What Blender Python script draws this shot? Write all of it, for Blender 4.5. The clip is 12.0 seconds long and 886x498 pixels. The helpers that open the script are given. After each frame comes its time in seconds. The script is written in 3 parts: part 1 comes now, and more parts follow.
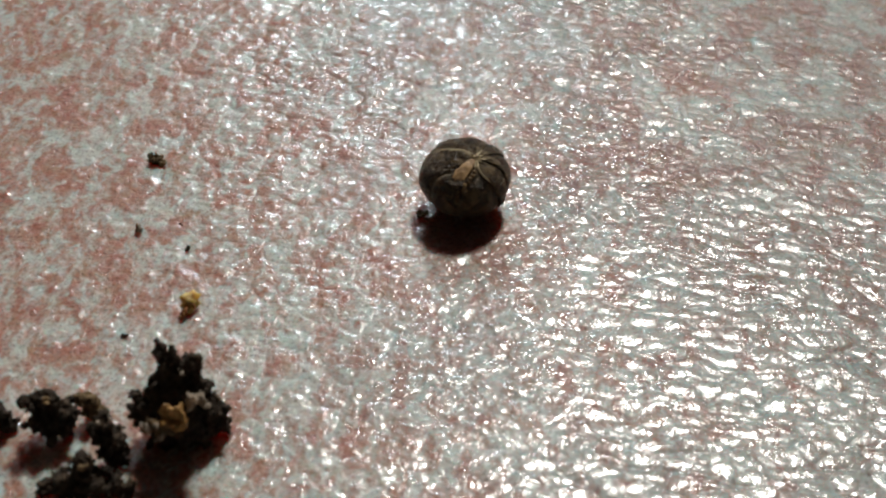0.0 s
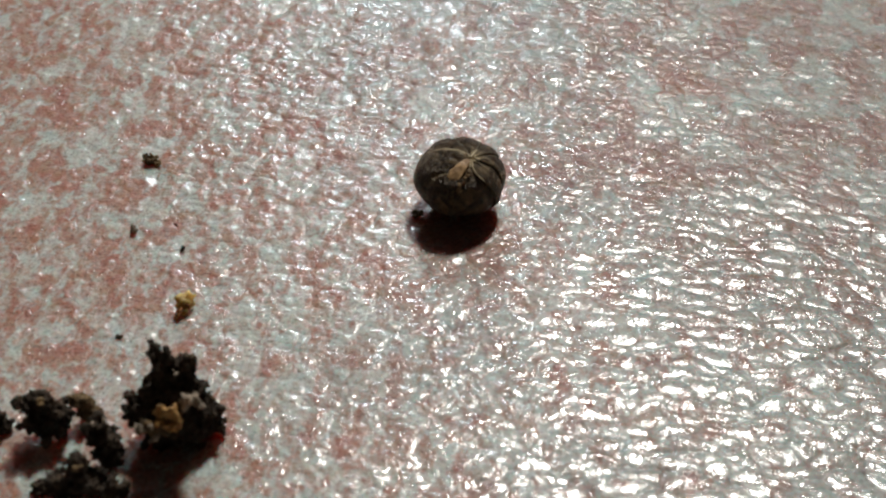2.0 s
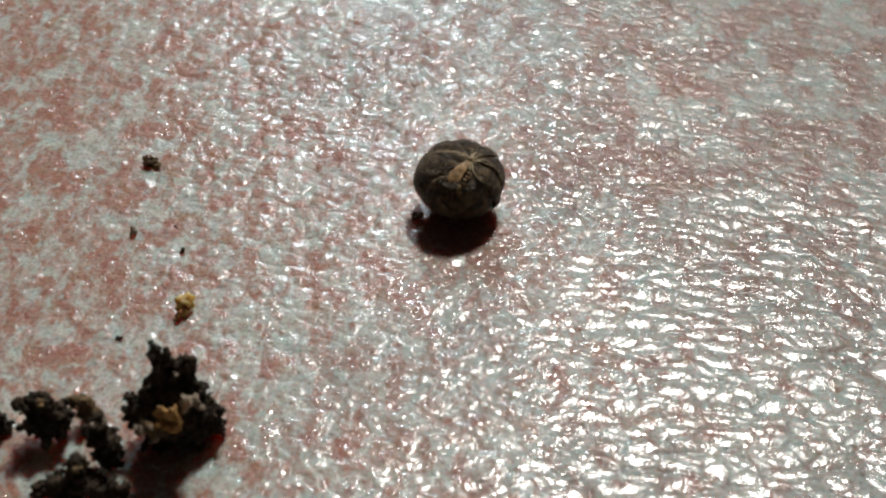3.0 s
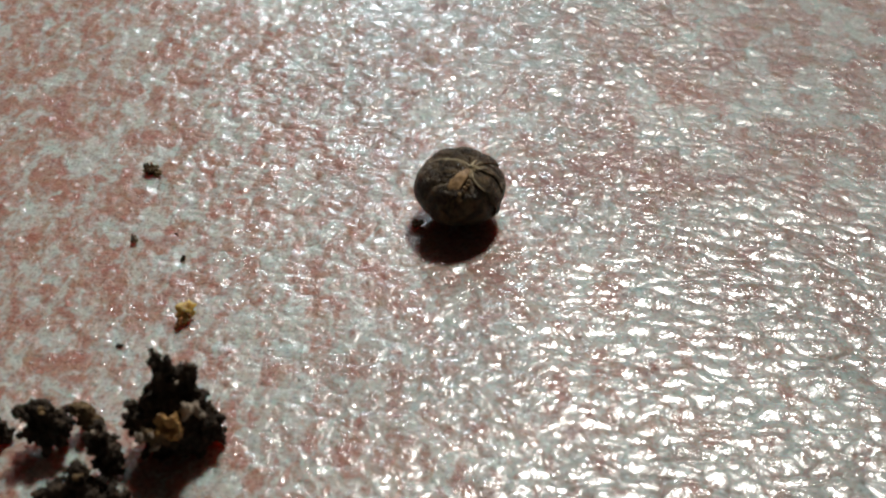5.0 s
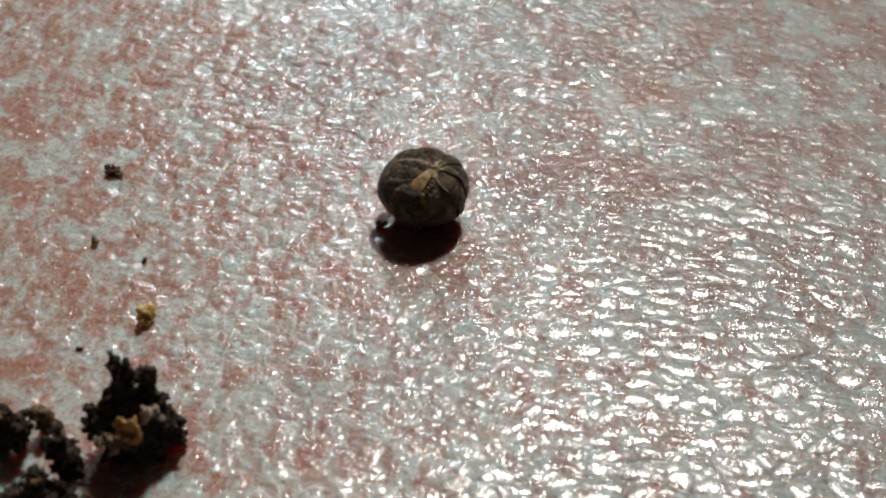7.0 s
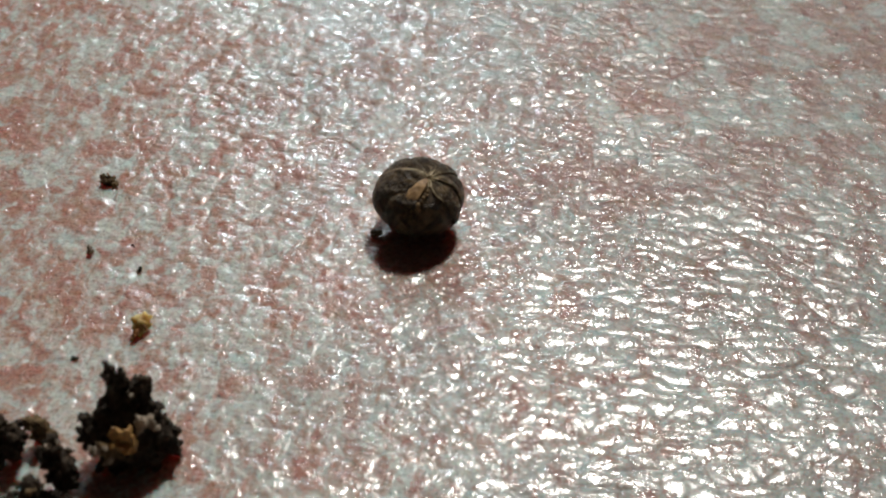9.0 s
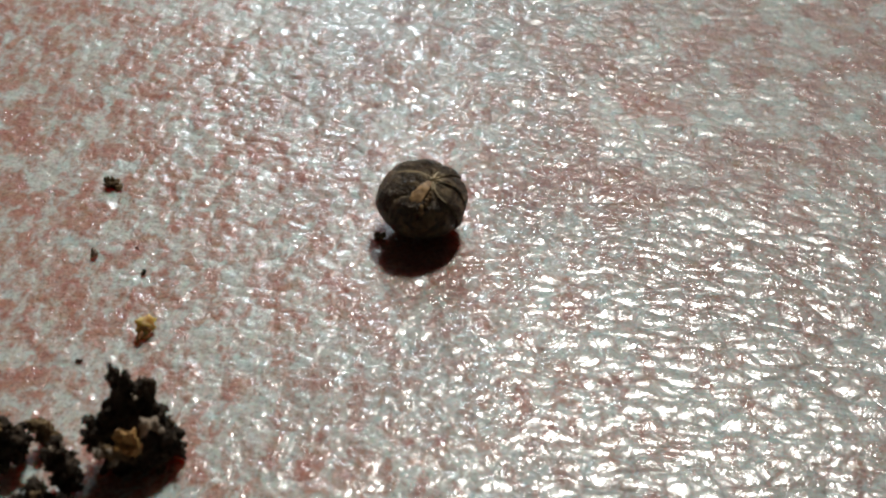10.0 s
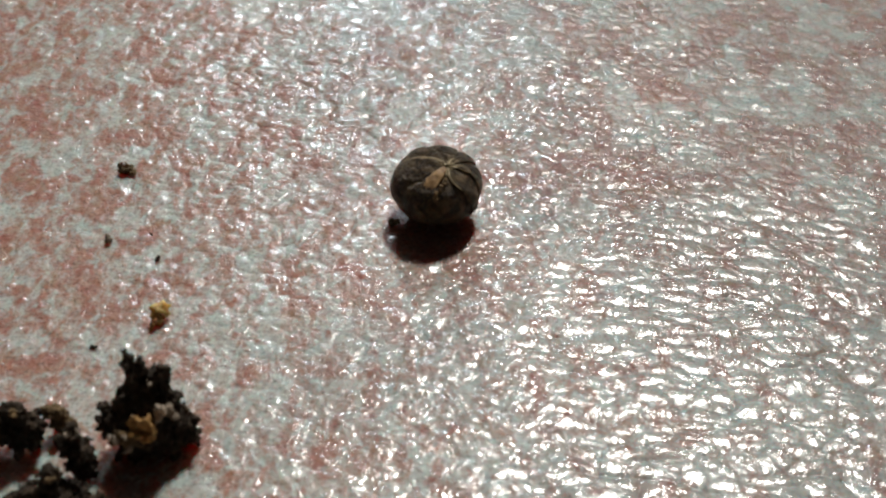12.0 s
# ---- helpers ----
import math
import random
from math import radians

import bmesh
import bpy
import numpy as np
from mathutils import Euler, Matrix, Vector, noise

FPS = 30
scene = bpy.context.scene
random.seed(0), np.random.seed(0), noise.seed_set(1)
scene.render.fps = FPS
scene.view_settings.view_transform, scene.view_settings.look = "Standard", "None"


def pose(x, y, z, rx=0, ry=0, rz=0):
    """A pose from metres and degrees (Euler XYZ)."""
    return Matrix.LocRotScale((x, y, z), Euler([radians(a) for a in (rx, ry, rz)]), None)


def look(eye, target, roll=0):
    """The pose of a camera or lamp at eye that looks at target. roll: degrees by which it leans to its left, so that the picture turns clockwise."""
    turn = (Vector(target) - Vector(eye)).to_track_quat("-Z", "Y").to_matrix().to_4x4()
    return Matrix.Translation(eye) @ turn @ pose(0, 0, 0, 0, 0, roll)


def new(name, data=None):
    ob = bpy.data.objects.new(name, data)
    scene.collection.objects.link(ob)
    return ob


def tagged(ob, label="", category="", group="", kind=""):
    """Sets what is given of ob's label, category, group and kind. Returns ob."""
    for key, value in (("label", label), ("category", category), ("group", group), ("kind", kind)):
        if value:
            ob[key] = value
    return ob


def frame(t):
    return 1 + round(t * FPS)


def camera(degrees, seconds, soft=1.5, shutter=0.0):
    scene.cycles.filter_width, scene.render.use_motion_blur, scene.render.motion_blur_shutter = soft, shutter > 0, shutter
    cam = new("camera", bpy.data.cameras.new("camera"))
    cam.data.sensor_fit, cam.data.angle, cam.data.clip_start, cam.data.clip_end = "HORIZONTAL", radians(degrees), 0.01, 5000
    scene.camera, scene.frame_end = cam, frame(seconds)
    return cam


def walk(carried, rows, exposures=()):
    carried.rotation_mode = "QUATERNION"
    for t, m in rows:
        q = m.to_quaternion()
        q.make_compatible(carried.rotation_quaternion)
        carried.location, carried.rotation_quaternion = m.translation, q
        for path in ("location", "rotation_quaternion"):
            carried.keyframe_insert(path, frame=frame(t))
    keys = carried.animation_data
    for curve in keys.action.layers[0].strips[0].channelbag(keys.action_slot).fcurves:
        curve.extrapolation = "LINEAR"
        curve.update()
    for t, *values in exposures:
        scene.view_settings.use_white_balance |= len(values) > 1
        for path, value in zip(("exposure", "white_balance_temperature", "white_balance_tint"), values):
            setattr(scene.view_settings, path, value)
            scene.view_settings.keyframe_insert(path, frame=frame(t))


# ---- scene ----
cam = camera(36.0, 12.0, soft=2.28)
PATH = [
    (0.0, -0.001249, -0.064804, 0.051989, 49.410, -0.094, 0.151),
    (0.5, -0.000924, -0.064816, 0.052000, 49.657, -0.107, -0.109),
    (1.0, -0.001065, -0.064718, 0.051893, 49.370, -0.164, -0.092),
    (1.5, -0.001031, -0.064701, 0.052027, 49.293, -0.039, -0.004),
    (2.0, -0.001010, -0.064777, 0.052019, 49.376, -0.014, 0.029),
    (2.5, -0.001026, -0.064737, 0.051986, 49.315, -0.050, -0.012),
    (3.0, -0.001076, -0.064902, 0.051981, 49.536, -0.072, 0.002),
    (5.0, -0.001025, -0.064950, 0.052077, 49.826, -0.035, 0.034),
    (5.5, -0.000985, -0.065024, 0.052097, 50.000, 0.000, -0.000),
    (6.0, -0.000812, -0.064801, 0.052076, 49.905, -0.228, -0.308),
    (6.5, -0.000634, -0.064764, 0.051814, 50.178, -0.642, -0.986),
    (7.0, -0.000519, -0.064664, 0.051836, 49.868, -0.631, -0.987),
    (9.0, -0.000459, -0.064735, 0.051936, 50.235, -0.698, -1.145),
    (9.5, -0.000509, -0.064683, 0.051879, 50.026, -0.664, -1.084),
    (10.0, -0.000458, -0.064796, 0.051969, 50.340, -0.549, -1.072),
    (10.5, -0.000468, -0.064705, 0.051772, 49.968, -0.424, -0.922),
    (11.0, -0.000532, -0.064641, 0.051749, 49.642, -0.485, -0.875),
    (11.5, -0.000392, -0.064551, 0.052000, 50.091, -0.422, -1.044),
    (12.0, -0.000640, -0.064568, 0.051816, 49.747, -0.291, -0.669),
]
# a close lens: sharp at the pill bug, softer at the near clods and the far cloth
cam.data.dof.use_dof, cam.data.dof.focus_distance, cam.data.dof.aperture_fstop = True, 0.086, 92.0
walk(cam, [(t, pose(x, y, z, rx, ry, rz)) for t, x, y, z, rx, ry, rz in PATH])

# ---- light: one warm lamp high behind the subject, one cool window far beyond it ----
MM = 0.001
scene.view_settings.exposure = 0.0
world = bpy.data.worlds.new("world")
world.use_nodes = True
world.node_tree.nodes["Background"].inputs[0].default_value = (0.5, 0.6, 0.8, 1)
world.node_tree.nodes["Background"].inputs[1].default_value = 0.02
scene.world = world


def aim(elevation, azimuth, distance, origin=(0, 0, 0)):
    """A place seen from origin at that elevation, and azimuth to the right of +y."""
    e, a = radians(elevation), radians(azimuth)
    return Vector(origin) + distance * Vector((math.cos(e) * math.sin(a), math.cos(e) * math.cos(a), math.sin(e)))


LAMP_AT = aim(53.5, 16.5, 1.5)
lamp_data = bpy.data.lights.new("lamp", "SPOT")
lamp_data.energy, lamp_data.color = 76.0, (1.0, 0.965, 0.90)
lamp_data.shadow_soft_size, lamp_data.spot_size, lamp_data.spot_blend = 0.07, radians(30), 0.3
lamp = new("lamp", lamp_data)
lamp.matrix_world = look(LAMP_AT, (0, 0, 0))

WINDOW_Y, WINDOW_X, WINDOW_Z, WINDOW_W, WINDOW_H = 1.9, -0.09, 1.14, 0.36, 0.36
sky_data = bpy.data.lights.new("window_light", "AREA")
sky_data.shape, sky_data.size, sky_data.size_y = "RECTANGLE", WINDOW_W - 0.04, WINDOW_H - 0.04
sky_data.energy, sky_data.color = 11.5, (0.81, 0.925, 1.0)
window_light = new("window_light", sky_data)
window_light.matrix_world = look((WINDOW_X, WINDOW_Y + 0.03, WINDOW_Z), (WINDOW_X, 0, WINDOW_Z))


# ---- materials ----
def material(name, roughness=0.5, metallic=0.0):
    m = bpy.data.materials.new(name)
    m.use_nodes = True
    shader = m.node_tree.nodes["Principled BSDF"]
    shader.inputs["Roughness"].default_value = roughness
    shader.inputs["Metallic"].default_value = metallic
    return m, m.node_tree, shader


def node(tree, kind, values=(), **settings):
    n = tree.nodes.new(kind)
    if "operation" in settings:
        n.operation = settings["operation"]
    if "attribute_name" in settings:
        n.attribute_name = settings["attribute_name"]
    if "data_type" in settings:
        n.data_type = settings["data_type"]
    for key, value in values:
        n.inputs[key].default_value = value
    return n


def place(tree):
    return tree.nodes.new("ShaderNodeTexCoord").outputs["Object"]


def grain(tree, scale, detail=4.0, rough=0.6, distortion=0.0):
    """Noise with features of about 1/scale metres."""
    n = node(tree, "ShaderNodeTexNoise", [("Scale", scale), ("Detail", detail), ("Roughness", rough), ("Distortion", distortion)])
    tree.links.new(place(tree), n.inputs["Vector"])
    return n.outputs["Fac"]


def ramp(tree, source, stops):
    n = tree.nodes.new("ShaderNodeValToRGB")
    while len(n.color_ramp.elements) < len(stops):
        n.color_ramp.elements.new(0.5)
    for e, (at, colour) in zip(n.color_ramp.elements, stops):
        e.position, e.color = at, (*colour, 1)
    tree.links.new(source, n.inputs["Fac"])
    return n.outputs["Color"]


def blend(tree, fac, a, b):
    n = tree.nodes.new("ShaderNodeMix")
    n.data_type = "RGBA"
    for socket, value in ((n.inputs[0], fac), (n.inputs[6], a), (n.inputs[7], b)):
        if isinstance(value, tuple):
            socket.default_value = (*value, 1)
        elif isinstance(value, float):
            socket.default_value = value
        else:
            tree.links.new(value, socket)
    return n.outputs[2]


def arith(tree, operation, a, b):
    n = node(tree, "ShaderNodeMath", operation=operation)
    for socket, value in ((n.inputs[0], a), (n.inputs[1], b)):
        if isinstance(value, float):
            socket.default_value = value
        else:
            tree.links.new(value, socket)
    return n.outputs[0]


def relief(tree, shader, height, distance, strength=1.0):
    n = node(tree, "ShaderNodeBump", [("Strength", strength), ("Distance", distance)])
    tree.links.new(height, n.inputs["Height"])
    tree.links.new(n.outputs["Normal"], shader.inputs["Normal"])
    tree.links.new(n.outputs["Normal"], shader.inputs["Coat Normal"])


def cloth_material():
    m, tree, shader = material("oilcloth", 0.3)
    ink = node(tree, "ShaderNodeAttribute", attribute_name="ink").outputs["Fac"]
    tone = node(tree, "ShaderNodeAttribute", attribute_name="tone").outputs["Fac"]
    salmon = ramp(tree, grain(tree, 700, 3), [(0.30, (0.365, 0.148, 0.115)), (0.5, (0.415, 0.202, 0.148)), (0.7, (0.37, 0.212, 0.13))])
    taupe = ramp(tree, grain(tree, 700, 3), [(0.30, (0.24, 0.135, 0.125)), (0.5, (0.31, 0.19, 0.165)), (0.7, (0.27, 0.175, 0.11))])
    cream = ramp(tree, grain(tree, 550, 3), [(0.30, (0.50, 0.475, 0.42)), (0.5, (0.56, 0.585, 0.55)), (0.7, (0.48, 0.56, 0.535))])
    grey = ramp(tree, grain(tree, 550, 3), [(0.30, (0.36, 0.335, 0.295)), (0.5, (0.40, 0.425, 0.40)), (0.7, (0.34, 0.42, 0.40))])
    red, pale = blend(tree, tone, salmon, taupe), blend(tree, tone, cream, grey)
    speck = arith(tree, "MULTIPLY", arith(tree, "SUBTRACT", grain(tree, 1500, 4, 0.75), 0.5), 1.3)
    fac = arith(tree, "MINIMUM", arith(tree, "MAXIMUM", arith(tree, "ADD", ink, speck), 0.0), 1.0)
    flecked = node(tree, "ShaderNodeMix", data_type="RGBA")
    flecked.blend_type = "MULTIPLY"
    flecked.inputs[0].default_value = 1.0
    tree.links.new(blend(tree, fac, pale, red), flecked.inputs[6])
    tree.links.new(ramp(tree, grain(tree, 4200, 4, 0.75), [(0.32, (0.38, 0.36, 0.36)), (0.5, (0.88, 0.88, 0.88)), (0.70, (0.99, 0.99, 0.99))]), flecked.inputs[7])
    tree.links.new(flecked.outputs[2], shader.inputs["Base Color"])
    # the crowns of the embossing are rubbed glossy; the creases hold dull dust
    crown = node(tree, "ShaderNodeAttribute", attribute_name="crown").outputs["Fac"]
    rough = arith(tree, "ADD", arith(tree, "MULTIPLY", grain(tree, 1600, 3), 0.14), 0.055)
    dull = arith(tree, "MULTIPLY", arith(tree, "SUBTRACT", 1.0, crown), 0.27)
    tree.links.new(arith(tree, "ADD", rough, dull), shader.inputs["Coat Roughness"])
    tree.links.new(arith(tree, "ADD", arith(tree, "MULTIPLY", crown, 0.66), 0.14), shader.inputs["Coat Weight"])
    shader.inputs["Roughness"].default_value = 0.52
    # hair-fine wrinkles wander over the skin, closer where the red ink lies, with a still finer grain
    winding = arith(tree, "ABSOLUTE", arith(tree, "SUBTRACT", grain(tree, 1500, 2, 0.5, 0.9), 0.5), 0.0)
    crinkle = arith(tree, "MINIMUM", arith(tree, "MULTIPLY", winding, 11.0), 1.0)
    amount = arith(tree, "ADD", arith(tree, "MULTIPLY", ink, 0.55), 0.45)
    height = arith(tree, "ADD", arith(tree, "MULTIPLY", crinkle, amount), arith(tree, "MULTIPLY", grain(tree, 3400, 3, 0.65), 0.4))
    relief(tree, shader, height, 0.000015, 1.0)
    shader.inputs["Coat IOR"].default_value = 1.54
    shader.inputs["Specular IOR Level"].default_value = 0.15
    shader.inputs["Subsurface Weight"].default_value = 0.6
    shader.inputs["Subsurface Radius"].default_value = (1.0, 0.22, 0.14)
    shader.inputs["Subsurface Scale"].default_value = 0.0034
    return m


def soil_material(name, dark, light, scale=1600):
    m, tree, shader = material(name, 0.9)
    mix = grain(tree, scale, 5, 0.7)
    tree.links.new(ramp(tree, mix, [(0.3, dark), (0.56, light), (0.70, tuple(c * 2.8 for c in light))]), shader.inputs["Base Color"])
    relief(tree, shader, grain(tree, 4200, 5, 0.7), 0.00015, 0.9)
    return m


def shell_material():
    m, tree, shader = material("shell", 0.45)
    rim = node(tree, "ShaderNodeAttribute", attribute_name="rim").outputs["Fac"]
    body = ramp(tree, grain(tree, 1100, 6, 0.75, 0.8), [(0.36, (0.005, 0.0022, 0.0007)), (0.48, (0.021, 0.0096, 0.0034)), (0.62, (0.200, 0.138, 0.074))])
    fleck = ramp(tree, grain(tree, 3600, 4, 0.75), [(0.52, (0, 0, 0)), (0.66, (1, 1, 1))])
    body = blend(tree, arith(tree, "MULTIPLY", fleck, 0.32), body, (0.105, 0.072, 0.042))
    edge = arith(tree, "MINIMUM", arith(tree, "MULTIPLY", rim, arith(tree, "ADD", grain(tree, 1500, 3), 0.35)), 1.0)
    tree.links.new(blend(tree, edge, body, (0.62, 0.50, 0.32)), shader.inputs["Base Color"])
    tree.links.new(arith(tree, "ADD", arith(tree, "MULTIPLY", grain(tree, 1400, 3), 0.30), 0.20), shader.inputs["Roughness"])
    shader.inputs["Specular IOR Level"].default_value = 0.36
    shader.inputs["Sheen Weight"].default_value = 0.10
    shader.inputs["Sheen Tint"].default_value = (1.0, 0.82, 0.60, 1)
    shader.inputs["Sheen Roughness"].default_value = 0.35
    shader.inputs["Specular Tint"].default_value = (1.0, 0.90, 0.80, 1)
    shader.inputs["Subsurface Weight"].default_value = 0.08
    shader.inputs["Subsurface Radius"].default_value = (1.0, 0.45, 0.2)
    shader.inputs["Subsurface Scale"].default_value = 0.0007
    knobs = arith(tree, "ADD", arith(tree, "MULTIPLY", grain(tree, 900, 2), 1.2), grain(tree, 2800, 5, 0.7))
    relief(tree, shader, knobs, 0.00045, 1.0)
    return m


def tan_material(name, low, high, translucent=0.0):
    m, tree, shader = material(name, 0.55)
    tree.links.new(ramp(tree, grain(tree, 1800, 4, 0.65), [(0.3, low), (0.7, high)]), shader.inputs["Base Color"])
    relief(tree, shader, grain(tree, 3000, 4), 0.00008, 0.6)
    shader.inputs["Transmission Weight"].default_value = translucent
    return m


def plain_material(name, colour, spread, roughness, scale):
    m, tree, shader = material(name, roughness)
    low, high = tuple(c * (1 - spread) for c in colour), tuple(c * (1 + spread) for c in colour)
    tree.links.new(ramp(tree, grain(tree, scale, 5), [(0.3, low), (0.7, high)]), shader.inputs["Base Color"])
    relief(tree, shader, grain(tree, scale * 12, 3), 0.001, 0.3)
    return m


OILCLOTH = cloth_material()
SOIL = soil_material("soil", (0.006, 0.004, 0.0026), (0.048, 0.031, 0.018), 1000)
SOIL_GREY = soil_material("soil_grey", (0.07, 0.056, 0.042), (0.42, 0.34, 0.26))
SOIL_OCHRE = soil_material("soil_ochre", (0.06, 0.04, 0.02), (0.20, 0.13, 0.06))
SHELL = shell_material()
TAN = tan_material("tan_skin", (0.20, 0.105, 0.045), (0.70, 0.45, 0.22))
LEG_SKIN = tan_material("leg_skin", (0.09, 0.05, 0.022), (0.38, 0.25, 0.12))
PALE_TAN = tan_material("pale_ridge", (0.45, 0.35, 0.20), (0.90, 0.78, 0.54))
AMBER = tan_material("amber_flake", (0.26, 0.15, 0.03), (0.56, 0.42, 0.13))
AMBER.node_tree.nodes["Principled BSDF"].inputs["Subsurface Weight"].default_value = 0.6
AMBER.node_tree.nodes["Principled BSDF"].inputs["Subsurface Radius"].default_value = (1.0, 0.6, 0.2)
AMBER.node_tree.nodes["Principled BSDF"].inputs["Subsurface Scale"].default_value = 0.0008
RUSSET = tan_material("russet", (0.20, 0.070, 0.018), (0.50, 0.22, 0.06))
OCHRE_FLAKE = tan_material("ochre_flake", (0.16, 0.080, 0.022), (0.66, 0.37, 0.11))
LINT = tan_material("lint", (0.55, 0.55, 0.50), (0.80, 0.80, 0.76))
WALL_PAINT = plain_material("wall_paint", (0.30, 0.245, 0.205), 0.08, 0.8, 3)
FLOOR_WOOD = plain_material("floor_wood", (0.12, 0.08, 0.05), 0.25, 0.5, 6)
TABLE_WOOD = plain_material("table_wood", (0.20, 0.13, 0.08), 0.25, 0.45, 8)
FRAME_PAINT = plain_material("frame_paint", (0.7, 0.7, 0.68), 0.05, 0.5, 5)


# ---- mesh helpers ----
def mesh_of(name, bm, mat, smooth=True):
    data = bpy.data.meshes.new(name)
    bm.to_mesh(data)
    bm.free()
    data.materials.append(mat)
    if smooth:
        data.polygons.foreach_set("use_smooth", [True] * len(data.polygons))
    return data


def part(name, bm, mat, parent, label="", smooth=True):
    ob = new(name, mesh_of(name, bm, mat, smooth))
    ob.parent = parent
    if label:
        tagged(ob, label)
    return ob


def box(bm, x0, y0, z0, x1, y1, z1):
    m = Matrix.LocRotScale(((x0 + x1) / 2, (y0 + y1) / 2, (z0 + z1) / 2), None, (x1 - x0, y1 - y0, z1 - z0))
    bmesh.ops.create_cube(bm, size=1, matrix=m)
    return bm


def structure(name, boxes, mat, label, category):
    bm = bmesh.new()
    for b in boxes:
        box(bm, *b)
    return tagged(new(name, mesh_of(name, bm, mat, False)), label, category, kind="structure")


# ---- the room that closes the place; the table top lies at z = 0 ----
FLOOR_Z, CEIL_Z = -0.75, 1.85
X0, X1, Y0, Y1, T = -1.9, 1.9, -1.9, 1.9, 0.1
structure("floor", [(X0 - T, Y0 - T, FLOOR_Z - T, X1 + T, Y1 + T, FLOOR_Z)], FLOOR_WOOD, "dark wooden floor of a dim room", "floor")
structure("ceiling", [(X0 - T, Y0 - T, CEIL_Z, X1 + T, Y1 + T, CEIL_Z + T)], WALL_PAINT, "plain painted ceiling of a dim room", "ceiling")
structure("wall_south", [(X0 - T, Y0 - T, FLOOR_Z, X1 + T, Y0, CEIL_Z)], WALL_PAINT, "plain drab painted wall in dim light", "wall")
structure("wall_west", [(X0 - T, Y0, FLOOR_Z, X0, Y1, CEIL_Z)], WALL_PAINT, "plain drab painted wall in dim light", "wall")
structure("wall_east", [(X1, Y0, FLOOR_Z, X1 + T, Y1, CEIL_Z)], WALL_PAINT, "plain drab painted wall in dim light", "wall")
wx0, wx1 = WINDOW_X - WINDOW_W / 2, WINDOW_X + WINDOW_W / 2
wz0, wz1 = WINDOW_Z - WINDOW_H / 2, WINDOW_Z + WINDOW_H / 2
structure("wall_north", [(X0 - T, Y1, FLOOR_Z, wx0, Y1 + T, CEIL_Z), (wx1, Y1, FLOOR_Z, X1 + T, Y1 + T, CEIL_Z),
                         (wx0, Y1, FLOOR_Z, wx1, Y1 + T, wz0), (wx0, Y1, wz1, wx1, Y1 + T, CEIL_Z)],
          WALL_PAINT, "plain drab painted wall with a small window", "wall")
structure("window_1", [(wx0, Y1 + 0.06, wz0, wx1, Y1 + 0.09, wz0 + 0.018), (wx0, Y1 + 0.06, wz1 - 0.018, wx1, Y1 + 0.09, wz1),
                       (wx0, Y1 + 0.06, wz0 + 0.018, wx0 + 0.018, Y1 + 0.09, wz1 - 0.018), (wx1 - 0.018, Y1 + 0.06, wz0 + 0.018, wx1, Y1 + 0.09, wz1 - 0.018)],
          FRAME_PAINT, "small window with a pale frame", "window")


def table():
    top = tagged(new("table"), "plain wooden table under the tablecloth", "table")
    top.location = (0, 0, FLOOR_Z)
    h, lift = -FLOOR_Z, 0.0008
    part("tabletop", box(bmesh.new(), -0.45, -0.40, h - 0.03, 0.45, 0.40, h - lift), TABLE_WOOD, top, smooth=False)
    for sx in (-1, 1):
        for sy in (-1, 1):
            part("leg", box(bmesh.new(), sx * 0.40 - 0.025, sy * 0.35 - 0.025, 0, sx * 0.40 + 0.025, sy * 0.35 + 0.025, h - 0.03), TABLE_WOOD, top, smooth=False)
    return top


table()


# ---- the oilcloth: an embossed sheet with a printed mottle ----
def value_noise(x, y, seed):
    table_ = np.random.RandomState(seed).rand(256, 256)
    xi, yi = np.floor(x).astype(int), np.floor(y).astype(int)
    fx, fy = x - xi, y - yi
    fx, fy = fx * fx * (3 - 2 * fx), fy * fy * (3 - 2 * fy)
    a, b = table_[xi % 256, yi % 256], table_[(xi + 1) % 256, yi % 256]
    c, d = table_[xi % 256, (yi + 1) % 256], table_[(xi + 1) % 256, (yi + 1) % 256]
    return (a * (1 - fx) + b * fx) * (1 - fy) + (c * (1 - fx) + d * fx) * fy


def fractal(x, y, seed, octaves=4, gain=0.5):
    total, weight, norm = 0.0, 1.0, 0.0
    for k in range(octaves):
        total = total + weight * value_noise(x * 2 ** k + 17.3 * k, y * 2 ** k + 5.1 * k, seed + k)
        norm += weight
        weight *= gain
    return total / norm


def pebbles(x, y, seed, crease):
    """Embossed grain: close-set, nearly flat scales about one unit apart, each of its own height and lean, parted by narrow creases."""
    rs = np.random.RandomState(seed)
    jx, jy, lift, gx, gy = rs.rand(256, 256), rs.rand(256, 256), rs.rand(256, 256), rs.randn(256, 256), rs.randn(256, 256)
    xi, yi = np.floor(x).astype(int), np.floor(y).astype(int)
    total, soft, most = np.zeros(x.shape), np.zeros(x.shape), np.zeros(x.shape)
    for dx in (-1, 0, 1):
        for dy in (-1, 0, 1):
            cx, cy = (xi + dx) % 256, (yi + dy) % 256
            ox, oy = x - (xi + dx + 0.10 + 0.80 * jx[cx, cy]), y - (yi + dy + 0.10 + 0.80 * jy[cx, cy])
            h = 0.10 * lift[cx, cy] - 0.50 * (ox * ox + oy * oy) + 0.16 * (gx[cx, cy] * ox + gy[cx, cy] * oy)
            total += np.exp(crease * h)
            near = np.exp(22.0 * h)
            soft += near
            most = np.maximum(most, near)
    return np.log(total) / crease, np.clip((most / soft - 0.5) / 0.32, 0, 1)


